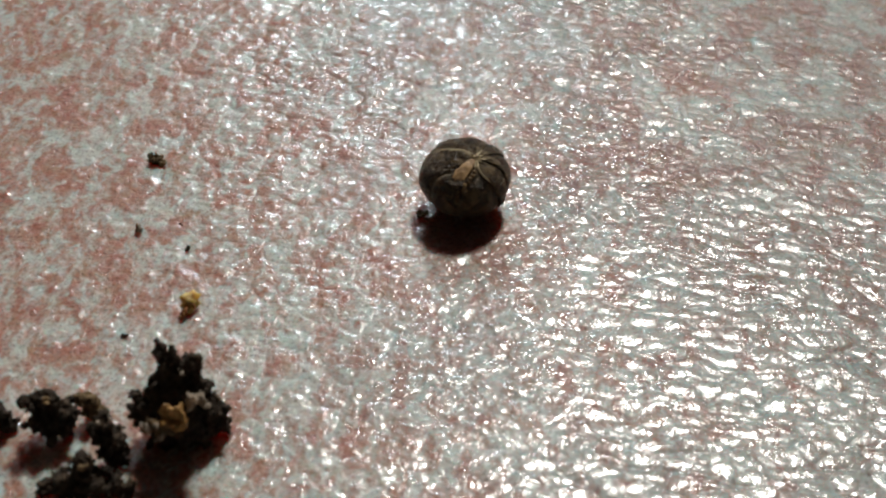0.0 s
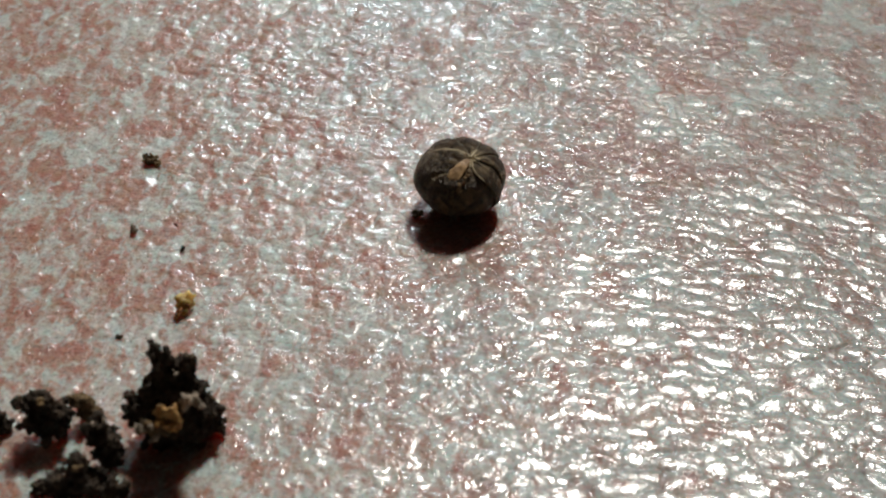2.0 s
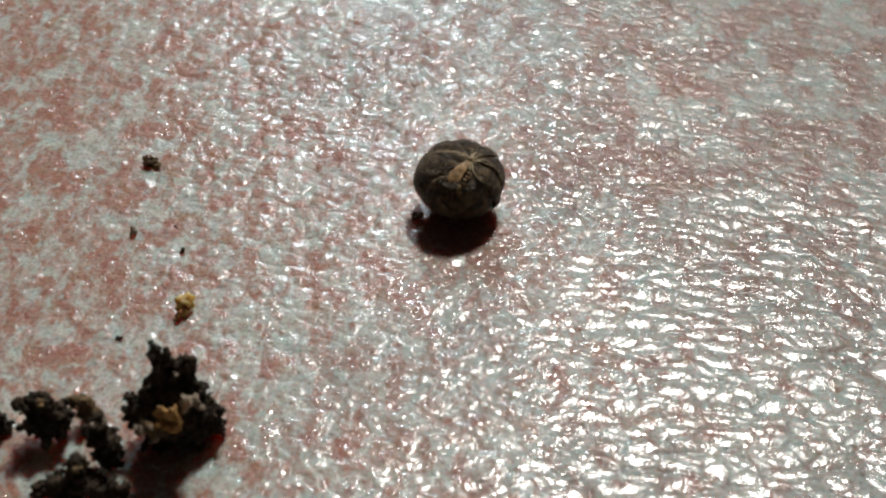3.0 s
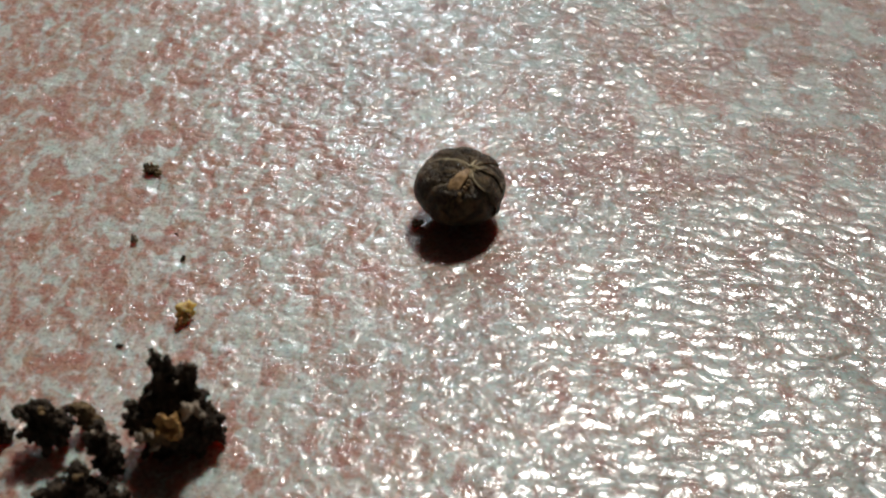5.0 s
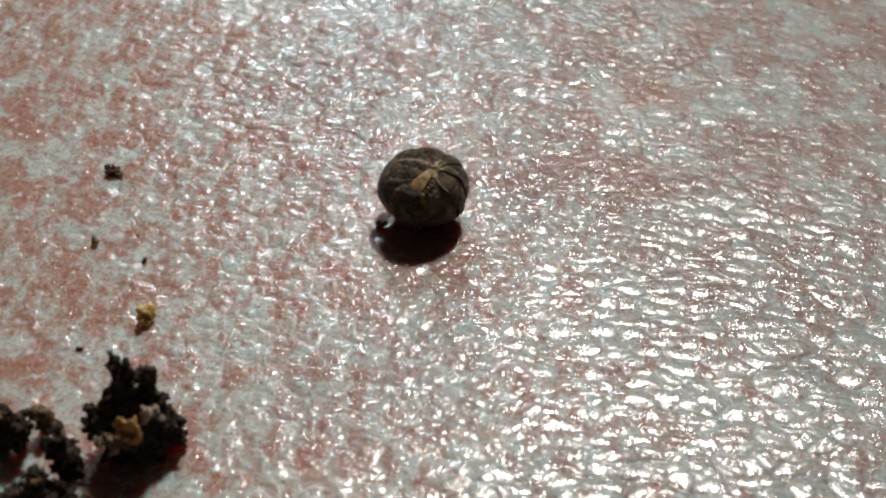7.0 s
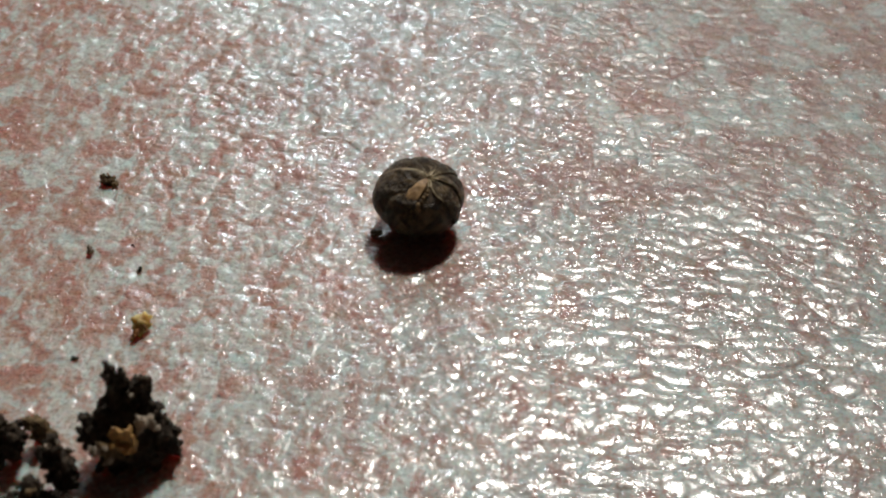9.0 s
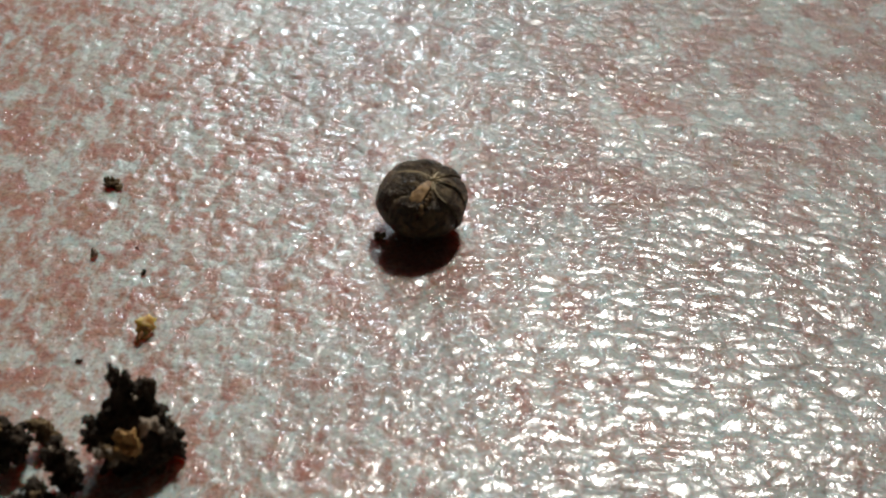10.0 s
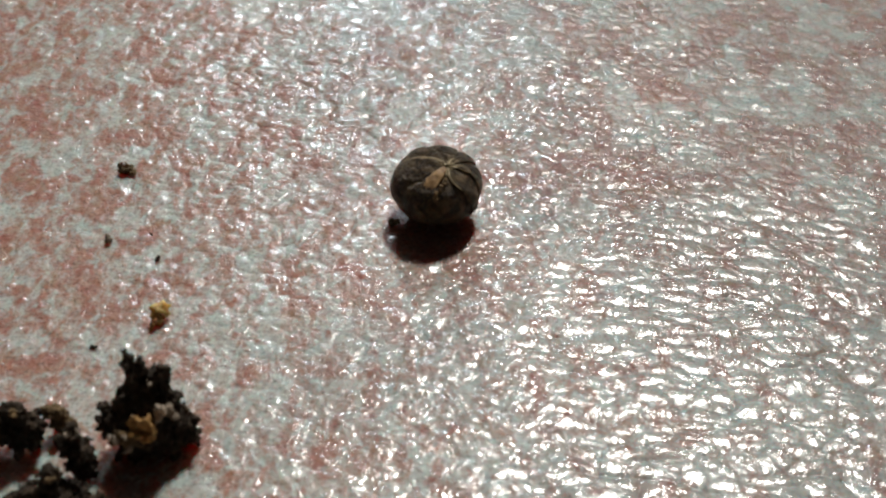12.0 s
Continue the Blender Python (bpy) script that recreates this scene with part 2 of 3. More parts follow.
def blisters(x, y, seed, reach):
    """Scattered small steep bumps, a few of them tall."""
    rs = np.random.RandomState(seed)
    jx, jy, lift = rs.rand(256, 256), rs.rand(256, 256), rs.rand(256, 256) ** 3
    xi, yi = np.floor(x).astype(int), np.floor(y).astype(int)
    total = np.zeros(x.shape)
    for dx in (-1, 0, 1):
        for dy in (-1, 0, 1):
            cx, cy = (xi + dx) % 256, (yi + dy) % 256
            ox, oy = x - (xi + dx + jx[cx, cy]), y - (yi + dy + jy[cx, cy])
            total += lift[cx, cy] * np.exp(-(ox * ox + oy * oy) / (reach * reach))
    return total


# stretches of print (and, last in RED, of shadow), in millimetres: centre, half sizes
RED = [
    (-26.4, 12.6, 1.3, 1.9), (-28.6, 7.1, 1.3, 1.3), (-26.8, 9.3, 1.7, 1.0), (-25.2, 2.6, 1.2, 1.8), (-25.1, -1.8, 0.8, 1.1), (-20.8, 1.7, 1.0, 2.2),
    (-19.6, 8.3, 1.5, 1.6), (-21.2, -12.6, 1.8, 0.6), (12.0, 3.1, 2.1, 0.9), (15.8, 12.9, 1.5, 1.2), (24.4, 17.5, 1.6, 1.0), (18.8, 17.5, 2.0, 1.3),
    (26.7, 13.6, 1.5, 2.0), (9.0, 5.5, 1.4, 1.1), (-8.5, -9.9, 0.4, 1.3), (-5.7, -18.6, 0.7, 1.1), (-10.1, -13.9, 0.9, 1.3), (-7.0, -15.5, 1.5, 1.0),
    # the last three put cast-shadow red into the ink: pill bug twice, tall clod
    (1.8, -17.9, 1.3, 0.7), (-16.2, -22.0, 1.1, 0.8), (-21.9, -21.2, 0.6, 1.4), (-0.8, -2.4, 2.7, 1.6), (0.2, -3.4, 2.7, 1.6), (-12.4, -18.6, 0.9, 0.8),
]
PALE = [
    (-26.3, 0.6, 1.2, 1.6), (-22.6, -10.8, 1.5, 0.6), (-25.6, 7.1, 2.2, 1.4), (-27.7, 15.0, 1.2, 1.6), (-23.5, 20.2, 2.0, 2.2), (-21.0, 14.7, 1.4, 1.3),
    (-27.6, 10.9, 1.5, 0.7), (-22.6, -14.5, 2.7, 0.6), (18.5, 15.4, 1.8, 1.7), (24.1, 14.3, 1.9, 1.4), (11.7, 14.3, 0.7, 0.8), (7.0, 8.3, 0.9, 0.9),
    (2.0, -10.6, 1.9, 1.3), (-9.7, -11.7, 1.2, 1.0), (-3.9, -11.7, 1.5, 1.2), (-19.7, -20.8, 0.8, 1.3), (11.9, -6.2, 1.3, 1.1), (28.1, 17.9, 1.0, 0.7),
    (-23.8, 5.2, 1.8, 1.0), (-12.4, -9.9, 0.9, 0.9),
]


def spacing(low, high, step, far):
    inner = np.arange(low, high + step / 2, step)
    steps = step * 1.22 ** np.arange(1, 60)
    before, after = low - np.cumsum(steps), high + np.cumsum(steps)
    before, after = before[before > -far], after[after < far]
    return np.concatenate([[-far, -far], before[::-1], inner, after, [far, far]])


def tablecloth():
    xs, ys = spacing(-37, 34, 0.07, 430), spacing(-26, 31, 0.07, 380)
    x, y = np.meshgrid(xs, ys)
    fade = np.clip((60 - np.maximum(np.abs(x), np.abs(y))) / 20, 0, 1)
    # towards one corner the scales lie calmer, longer and flatter
    calm = np.clip((x + 4) / 12, 0, 1) * np.clip((3 - y) / 9, 0, 1)
    wx = x + 1.1 * (fractal(x / 1.7, y / 1.7, 3, 2) - 0.5) + 0.36 * (1 - 0.8 * calm) * (fractal(x / 0.6, y / 0.5, 5, 3, 0.6) - 0.5)
    wy = y + 1.1 * (fractal(x / 1.7, y / 1.7, 9, 2) - 0.5) + 0.20 * (1 - 0.7 * calm) * (fractal(x / 0.6, y / 0.5, 7, 3, 0.6) - 0.5)
    # the embossing is pressed unevenly
    deep = 1 - 0.40 * np.clip((-9 - x) / 10, 0, 1) - 0.35 * np.clip((3 - x) / 8, 0, 1) * np.clip((1 - y) / 8, 0, 1) * np.clip((x + 16) / 8, 0, 1) - 0.35 * np.clip((y + 1) / 8, 0, 1) * np.clip((x - 5) / 8, 0, 1) + 0.25 * np.clip((y - 2) / 15, 0, 1) * np.clip((8 - x) / 10, 0, 1)
    # the grain grows coarser towards the far side
    vy = np.where(wy > -2, np.log(1 + 0.015 * np.maximum(wy + 2, 0)) / 0.015 - 2, wy)
    vx = np.where(wx > 0, wx * (1 - 0.22 * calm * np.clip(wx / 6, 0, 1)), wx)
    emboss, crown = pebbles((0.98 * vx - 0.18 * vy) / 1.50 + 31.4, (0.98 * vy + 0.18 * wx) / 0.90, 27, 110.0)
    z = emboss * (1 + 0.25 * calm) * (0.10 + 0.16 * fractal(x / 3.5, y / 3.0, 57, 3)) * deep
    # a closer grain, pressed best across the middle
    press = np.exp(-((x - 1) / 21) ** 4) * (0.6 + 0.8 * np.clip((y + 4) / 14, 0, 1)) * (1 - 0.75 * calm) * (1 + 0.35 * np.clip((x - 5) / 8, 0, 1)) * (0.4 + 1.2 * fractal(x / 2.4, y / 2.4, 43, 2))
    z += 0.13 * press * pebbles((0.96 * wx - 0.28 * wy) / 0.84 + 40, (0.96 * wy + 0.28 * wx) / 0.80, 33, 90.0)[0]
    z -= 0.020 * (0.2 + 0.8 * np.maximum(calm, press)) * (1 - crown) ** 1.5 * (0.3 + 1.2 * fractal(x / 1.9, y / 1.6, 39, 2))
    # small sharp-edged crinkles break up the crowns
    z += 0.009 * (1 - 0.6 * calm) * (0.5 - np.abs(fractal(wx / 0.62, wy / 0.40, 37, 3, 0.6) - 0.5) * 2.4) * (0.35 + 1.3 * fractal(x / 2.2, y / 2.2, 41, 2))
    z += 0.055 * (1 - 0.5 * calm) * (1 + 0.5 * np.clip((-10 - x) / 6, 0, 1)) * blisters(x / 0.74, y / 0.70, 45, 0.36)
    z += 0.10 * (fractal(x / 2.3, y / 2.3, 51, 3) - 0.5)
    # the gloss is rubbed off in broad stretches of the far corner, and here and there elsewhere
    rubbed = np.clip((x - 6) / 12, 0, 1) * np.clip((y + 6) / 10, 0, 1)
    crown = crown * np.clip(1.15 - 0.56 * rubbed - 0.9 * np.clip(fractal(x / 4.0, y / 4.0, 47, 3) - 0.5, 0, 1), 0, 1)
    z = (z - 0.005) * fade
    z[0, :] = z[-1, :] = z[:, 0] = z[:, -1] = -0.8
    # print: soft-edged blotches at two sizes, with some broad stretches of one ink
    ux = x + 1.5 * (fractal(x / 1.2, y / 1.4, 61, 4) - 0.5)
    uy = y + 2.0 * (fractal(x / 1.2, y / 1.4, 67, 4) - 0.5)
    ink = 2.4 * (fractal(ux / 0.85, uy / 1.65, 71, 5, 0.76) - 0.5) + 0.3 * (fractal(x / 9.0, y / 9.0, 81, 2) - 0.5)
    # coarser clouds of ink in the far corner
    coarse = np.clip((x - 4) / 8, 0, 1) * np.clip((y + 4) / 8, 0, 1)
    ink = ink * (1 - 0.45 * coarse) + 1.9 * coarse * (fractal(ux / 2.1, uy / 2.6, 73, 3, 0.55) - 0.54)
    for cx, cy, rx, ry in RED:
        ink += 0.32 * np.exp(-(((ux - cx) / rx) ** 2 + ((uy - cy) / ry) ** 2) ** 1.5)
    for cx, cy, rx, ry in PALE:
        ink -= 0.38 * np.exp(-(((ux - cx) / rx) ** 2 + ((uy - cy) / ry) ** 2) ** 1.5)
    # less ink at the far middle, standing in for the window's neutral sheen
    ink -= 0.22 * np.exp(-((x + 4) / 14) ** 2) * np.clip((y - 3) / 10, 0, 1)
    ink -= 0.12 * np.clip((x - 2) / 10, 0, 1) * np.clip((-9 - y) / 6, 0, 1) + 0.10 * np.clip((x - 4) / 16, 0, 1) * np.clip(-y / 8, -1, 1) - 0.08 * np.clip((-8 - x) / 15, 0, 1)
    ink -= 0.12 * np.clip((-13 - x) / 5, 0, 1) * np.clip((-6 - y) / 6, 0, 1)
    ink += 0.17 * np.exp(-((x - 1) / 10) ** 2 - ((y - 0) / 9) ** 2)
    ink += 0.14 * np.exp(-((x - 7) / 6) ** 2 - ((y - 13) / 8) ** 2) - 0.07 * np.clip((x - 2) / 10, 0, 1) * np.clip(-(y + 4) / 8, 0, 1)
    ink = np.clip(0.525 + ink * 1.12, 0, 1)
    ink = (0.04 + 0.92 * ink * ink * (3 - 2 * ink))
    # salmon and cream turn darker taupe and grey rightwards, and in broad clouds
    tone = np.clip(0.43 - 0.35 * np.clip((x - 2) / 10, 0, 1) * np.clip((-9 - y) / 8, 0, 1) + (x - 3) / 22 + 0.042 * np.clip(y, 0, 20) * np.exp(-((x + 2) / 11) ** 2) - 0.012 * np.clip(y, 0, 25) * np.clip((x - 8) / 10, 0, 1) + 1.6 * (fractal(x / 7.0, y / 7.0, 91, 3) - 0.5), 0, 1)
    ny, nx = x.shape
    index = np.arange(nx * ny).reshape(ny, nx)
    quads = np.stack([index[:-1, :-1], index[:-1, 1:], index[1:, 1:], index[1:, :-1]], -1).reshape(-1, 4)
    data = bpy.data.meshes.new("tablecloth")
    data.vertices.add(nx * ny)
    data.vertices.foreach_set("co", (np.stack([x, y, z], -1) * MM).astype(np.float32).ravel())
    data.loops.add(quads.size)
    data.loops.foreach_set("vertex_index", quads.astype(np.int32).ravel())
    data.polygons.add(len(quads))
    data.polygons.foreach_set("loop_start", np.arange(0, quads.size, 4, dtype=np.int32))
    data.polygons.foreach_set("use_smooth", np.ones(len(quads), dtype=bool))
    data.update(calc_edges=True)
    data.attributes.new("ink", "FLOAT", "POINT").data.foreach_set("value", ink.astype(np.float32).ravel())
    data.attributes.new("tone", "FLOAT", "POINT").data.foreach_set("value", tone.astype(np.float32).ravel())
    data.attributes.new("crown", "FLOAT", "POINT").data.foreach_set("value", crown.astype(np.float32).ravel())
    data.materials.append(OILCLOTH)
    return tagged(new("tablecloth", data), "glossy embossed oilcloth with mottled brick-red and grey-white print", "tablecloth")


tablecloth()


# ---- ragged lumps, for the pill bug and the soil ----
def lump(bm, centre, size, seed, detail=2, ragged=0.35):
    made = bmesh.ops.create_icosphere(bm, subdivisions=detail, radius=1)
    shift = Vector((seed * 3.17, seed * 1.31, seed * 0.77))
    turn = Euler((seed * 1.1, seed * 2.3, seed * 0.7)).to_matrix()
    for v in made["verts"]:
        d = v.co.normalized()
        r = 1 + ragged * noise.noise(d * 1.6 + shift) + 0.6 * ragged * noise.noise(d * 4.0 + shift)
        v.co = Vector(centre) + turn @ Vector((d.x * size[0], d.y * size[1], d.z * size[2])) * r


# ---- the rolled-up pill bug ----
BALL = Vector((2.70, 2.80, 2.12)) * MM
BALL_Z = 2.13 * MM + 0.00003
POLE = Vector((0.20, -0.30, 0.93)).normalized()
EAST = (Vector((1, 0, 0)) - POLE * POLE.x).normalized()
NORTH = POLE.cross(EAST)


def on_ball(lon, lat, swell=1.0):
    """A place on the shell: lon round the pole (0 to the right, 90 away), lat degrees from the pole."""
    a, b = radians(lon), radians(lat)
    d = POLE * math.cos(b) + (EAST * math.cos(a) + NORTH * math.sin(a)) * math.sin(b)
    chin = max(0.0, d.dot(Vector((0.62, -0.50, -0.60)).normalized()) - 0.86) / 0.14
    wob = 1 + 0.045 * chin * chin * (3 - 2 * chin) + 0.035 * (noise.noise(d * 1.7 + Vector((3, 1, 7)))) + 0.012 * noise.noise(d * 5.0)
    return Vector((d.x * BALL.x, d.y * BALL.y, d.z * BALL.z)) * (swell * wob)


def along(edge, lat):
    """The longitude of a plate's edge, given as (lat, lon) pairs, at that latitude."""
    lats, lons = zip(*edge)
    return float(np.interp(lat, lats, lons)) * 0.5 + 0.25 * float(np.interp(lat - 5, lats, lons)) + 0.25 * float(np.interp(lat + 5, lats, lons))


def shell_plate(first, last, lift=0.035, pale=1.0, top=3, sink=0.085):
    """One overlapping plate between two edges; its first edge stands proud and pale."""
    bm = bmesh.new()
    rim = bm.verts.layers.float.new("rim")
    width = along(last, 60) - along(first, 60)
    nu, nv = max(14, int(width / 2.0)), 60
    seed = first[0][1]
    outer, inner = [], []
    for j in range(nv + 1):
        lat = top + (176 - top) * j / nv
        lon0, lon1 = along(first, lat), along(last, lat) + 6
        ro, ri = [], []
        for i in range(nu + 1):
            t = (i / nu) ** 1.25
            lon = lon0 + (lon1 - lon0) * t + 1.8 * noise.noise(Vector((lat * 0.07, seed, 0))) * (1 - t)
            grow = min(1, (lat - top) / 13)
            puff = 0.022 * math.sin(math.pi * min(1, t * 1.1)) ** 0.7
            swell = 1 + grow * (lift * (1 - 0.65 * min(1, max(0, (lat - 45) / 40))) * (1 - t) ** 1.6 + puff) - 0.016
            swell -= sink * t ** 5 * grow
            if i == 0:
                swell -= 0.012 * grow
            v = bm.verts.new(on_ball(lon, lat, swell))
            streak = max(0.0, 1 - lat / 30) * max(0.0, 0.15 + 1.5 * noise.noise(Vector((lon * 0.11, lat * 0.03, 2))))
            fade = max(0.0, 1 - lat / 95) * (1.0 + noise.noise(Vector((lat * 0.1, seed, 3))))
            v[rim] = max(pale * max(0.0, 1 - (lon - lon0) * math.sin(radians(lat)) / 4.0) * min(1.4, 2.0 * fade), streak)
            w = bm.verts.new(on_ball(lon, lat, swell - 0.05))
            ro.append(v)
            ri.append(w)
        outer.append(ro)
        inner.append(ri)
    for j in range(nv):
        for i in range(nu):
            bm.faces.new((outer[j][i], outer[j + 1][i], outer[j + 1][i + 1], outer[j][i + 1]))
            bm.faces.new((inner[j][i], inner[j][i + 1], inner[j + 1][i + 1], inner[j + 1][i]))
        bm.faces.new((outer[j][0], inner[j][0], inner[j + 1][0], outer[j + 1][0]))
        bm.faces.new((outer[j][nu], outer[j + 1][nu], inner[j + 1][nu], inner[j][nu]))
    for i in range(nu):
        bm.faces.new((outer[0][i], outer[0][i + 1], inner[0][i + 1], inner[0][i]))
        bm.faces.new((outer[nv][i], inner[nv][i], inner[nv][i + 1], outer[nv][i + 1]))
    bmesh.ops.recalc_face_normals(bm, faces=bm.faces)
    return bm


def ridge(path, width, height=0.03, steps=18):
    """A low tapered ridge that lies on the shell along (lat, lon) pairs; width in degrees of arc."""
    bm = bmesh.new()
    rows = []
    lat0, lat1 = path[0][0], path[-1][0]
    for k in range(steps + 1):
        t = k / steps
        lat = lat0 + (lat1 - lat0) * t
        lon = along(path, lat) + 5 * noise.noise(Vector((t * 4, path[0][1], 1)))
        half = width * (0.35 + 0.65 * math.sin(math.pi * min(1, 0.2 + 0.8 * t)) ** 0.6) / max(0.12, math.sin(radians(lat)))
        rows.append([bm.verts.new(on_ball(lon + s * half, lat, 1.026 + h * height * (1 - 0.7 * t) + 0.012 * noise.noise(Vector((t * 9, path[0][1], 5))))) for s, h in ((-1, -1), (-0.5, 0.8), (0, 1), (0.5, 0.8), (1, -1))])
    for a, b in zip(rows, rows[1:]):
        for i in range(4):
            bm.faces.new((a[i], b[i], b[i + 1], a[i + 1]))
    bm.faces.new(rows[0])
    bm.faces.new(rows[-1][::-1])
    bmesh.ops.recalc_face_normals(bm, faces=bm.faces)
    return bm


WEDGE_LEFT = ((2, 195), (19, 214), (33, 217), (42, 230))
WEDGE_RIGHT = ((2, 268), (11, 260), (24, 251), (42, 247))


def wedge():
    """The tan tongue of soft skin between two plates, with a ragged lower tip."""
    bm = bmesh.new()
    rows = []
    for k in range(21):
        t = k / 20
        lat = 2 + 40 * t
        lon0, lon1 = along(WEDGE_LEFT, lat), along(WEDGE_RIGHT, lat)
        row = []
        for s in (0, 0.14, 0.3, 0.5, 0.7, 0.86, 1):
            lon = lon0 + (lon1 - lon0) * s + 2.5 * noise.noise(Vector((t * 8, s * 2, 4)))
            ragged = 8 * t * t * noise.noise(Vector((s * 5, 2, 0)))
            row.append(bm.verts.new(on_ball(lon, lat + ragged, 1.020 - 0.030 * s + 0.020 * noise.noise(Vector((s * 5, t * 5, 1))))))
        rows.append(row)
    for a, b in zip(rows, rows[1:]):
        for i in range(6):
            bm.faces.new((a[i], b[i], b[i + 1], a[i + 1]))
    rim = [r[0] for r in rows] + [v for v in rows[-1][1:-1]] + [r[-1] for r in rows[::-1]] + [v for v in rows[0][-2:0:-1]]
    low = [bm.verts.new(v.co * 0.92) for v in rim]
    for i in range(len(rim)):
        k = (i + 1) % len(rim)
        bm.faces.new((rim[i], rim[k], low[k], low[i]))
    bmesh.ops.recalc_face_normals(bm, faces=bm.faces)
    return bm


# the plates' edges, as (degrees from the pole, degrees round it)
EDGE_FLANK = ((3, -2), (21, -7), (35, -5), (58, -16), (100, -22), (176, -25))
EDGE_SHORT = ((3, 28), (18, 32), (60, 30), (176, 25))
EDGE_BACK = ((3, 62), (30, 60), (90, 66), (176, 70))
EDGE_TOP = ((3, 100), (40, 110), (176, 114))
EDGE_HOOD = ((3, 118), (15, 136), (25, 147), (45, 157), (67, 161), (82, 170), (110, 178), (176, 180))
EDGE_CHEEK = ((32, 228), (36, 218), (40, 212), (57, 208), (75, 213), (104, 228), (176, 236))
EDGE_BEADS = ((3, 266), (11, 266), (19, 271), (45, 256), (90, 258), (176, 262))
EDGE_VEIN = ((3, 300), (13, 282), (24, 295), (40, 310), (80, 320), (176, 324))


def beyond(edge, degrees, turn=0):
    return tuple((lat, lon + degrees + turn) for lat, lon in edge)


def pill_bug():
    bug = tagged(new("pill_bug"), "dark grey-brown pill bug rolled into a ball on the tablecloth", "pill bug")
    bug.location = (0, 0, BALL_Z)
    core = bmesh.new()
    bmesh.ops.create_icosphere(core, subdivisions=4, radius=1)
    for v in core.verts:
        v.co = Vector((v.co.x * BALL.x, v.co.y * BALL.y, v.co.z * BALL.z)) * 0.955
    part("body", core, SHELL, bug)
    for first, last, lift, pale, top in (
            (EDGE_TOP, beyond(EDGE_HOOD, 2), 0.005, 0.15, 3), (EDGE_BACK, EDGE_TOP, 0.022, 0.2, 3), (EDGE_SHORT, EDGE_BACK, 0.022, 0.2, 3),
            (EDGE_FLANK, EDGE_SHORT, 0.03, 0.15, 3), (EDGE_VEIN, beyond(EDGE_FLANK, 0, 360), 0.022, 0.22, 3), (EDGE_BEADS, EDGE_VEIN, 0.012, 0.08, 3),
            (EDGE_CHEEK, beyond(EDGE_BEADS, 2), 0.06, 0.3, 32), (EDGE_HOOD, ((3, 196), (19, 212), (33, 215), (57, 211), (75, 216), (104, 231), (176, 239)), 0.095, 1.0, 3)):
        part("plate", shell_plate(first, last, lift, pale, top, 0.02 if top > 3 else 0.085), SHELL, bug)
    knob = bmesh.new()
    lump(knob, on_ball(70, 2, 1.0), (0.17 * MM, 0.17 * MM, 0.12 * MM), 3, 3, 0.5)
    part("tip", knob, PALE_TAN, bug, "pale knot where the plates meet")
    part("head", wedge(), TAN, bug, "tan soft skin between the plates")
    for path, width in ((((4, 66), (17, 58)), 1.2), (((4, 36), (12, 30)), 1.1), (((4, 2), (13, -6)), 1.2), (((3, 330), (9, 325)), 1.0),
                        (((3, 296), (13, 280), (24, 294), (38, 308)), 1.3), (((3, 272), (16, 268)), 1.0), (((4, 120), (14, 134)), 0.9)):
        part("seam", ridge(path, width), PALE_TAN, bug, "pale raised seam")
    for k, (lat, lon, size) in enumerate(((20, 268, 0.10), (25, 266, 0.09), (30, 261, 0.11), (36, 260, 0.09), (42, 254, 0.13), (48, 256, 0.11))):
        bead = bmesh.new()
        lump(bead, on_ball(lon, lat, 0.995), (1.6 * size * MM, size * MM, size * MM), 21 + k, 2, 0.7)
        part("leg_tip", bead, LEG_SKIN, bug, "brown tip of a folded leg")
    return bug


pill_bug()


# ---- soil ----
def welded(name, bm, mat, voxel, rough, seed):
    """The lumps of bm welded into one ragged body, with a crumbly skin."""
    raw = new("raw", mesh_of("raw", bm, mat))
    weld = raw.modifiers.new("weld", "REMESH")
    weld.mode, weld.voxel_size = "VOXEL", max(0.02, voxel) * MM
    data = bpy.data.meshes.new_from_object(raw.evaluated_get(bpy.context.evaluated_depsgraph_get()))
    data.name = name
    bpy.data.objects.remove(raw)
    shift = Vector((seed * 1.7, seed * 0.9, seed * 2.3))
    normals = [v.normal.copy() for v in data.vertices]
    for v, n in zip(data.vertices, normals):
        p = v.co / MM + shift
        k = noise.noise(p * 2.2) + 0.7 * noise.noise(p * 5.0) + 0.45 * noise.noise(p * 11.0)
        v.co += n * (rough * MM * k)
        v.co.z = max(v.co.z, 0)
    data.polygons.foreach_set("use_smooth", [False] * len(data.polygons))
    if not data.materials:
        data.materials.append(mat)
    return data


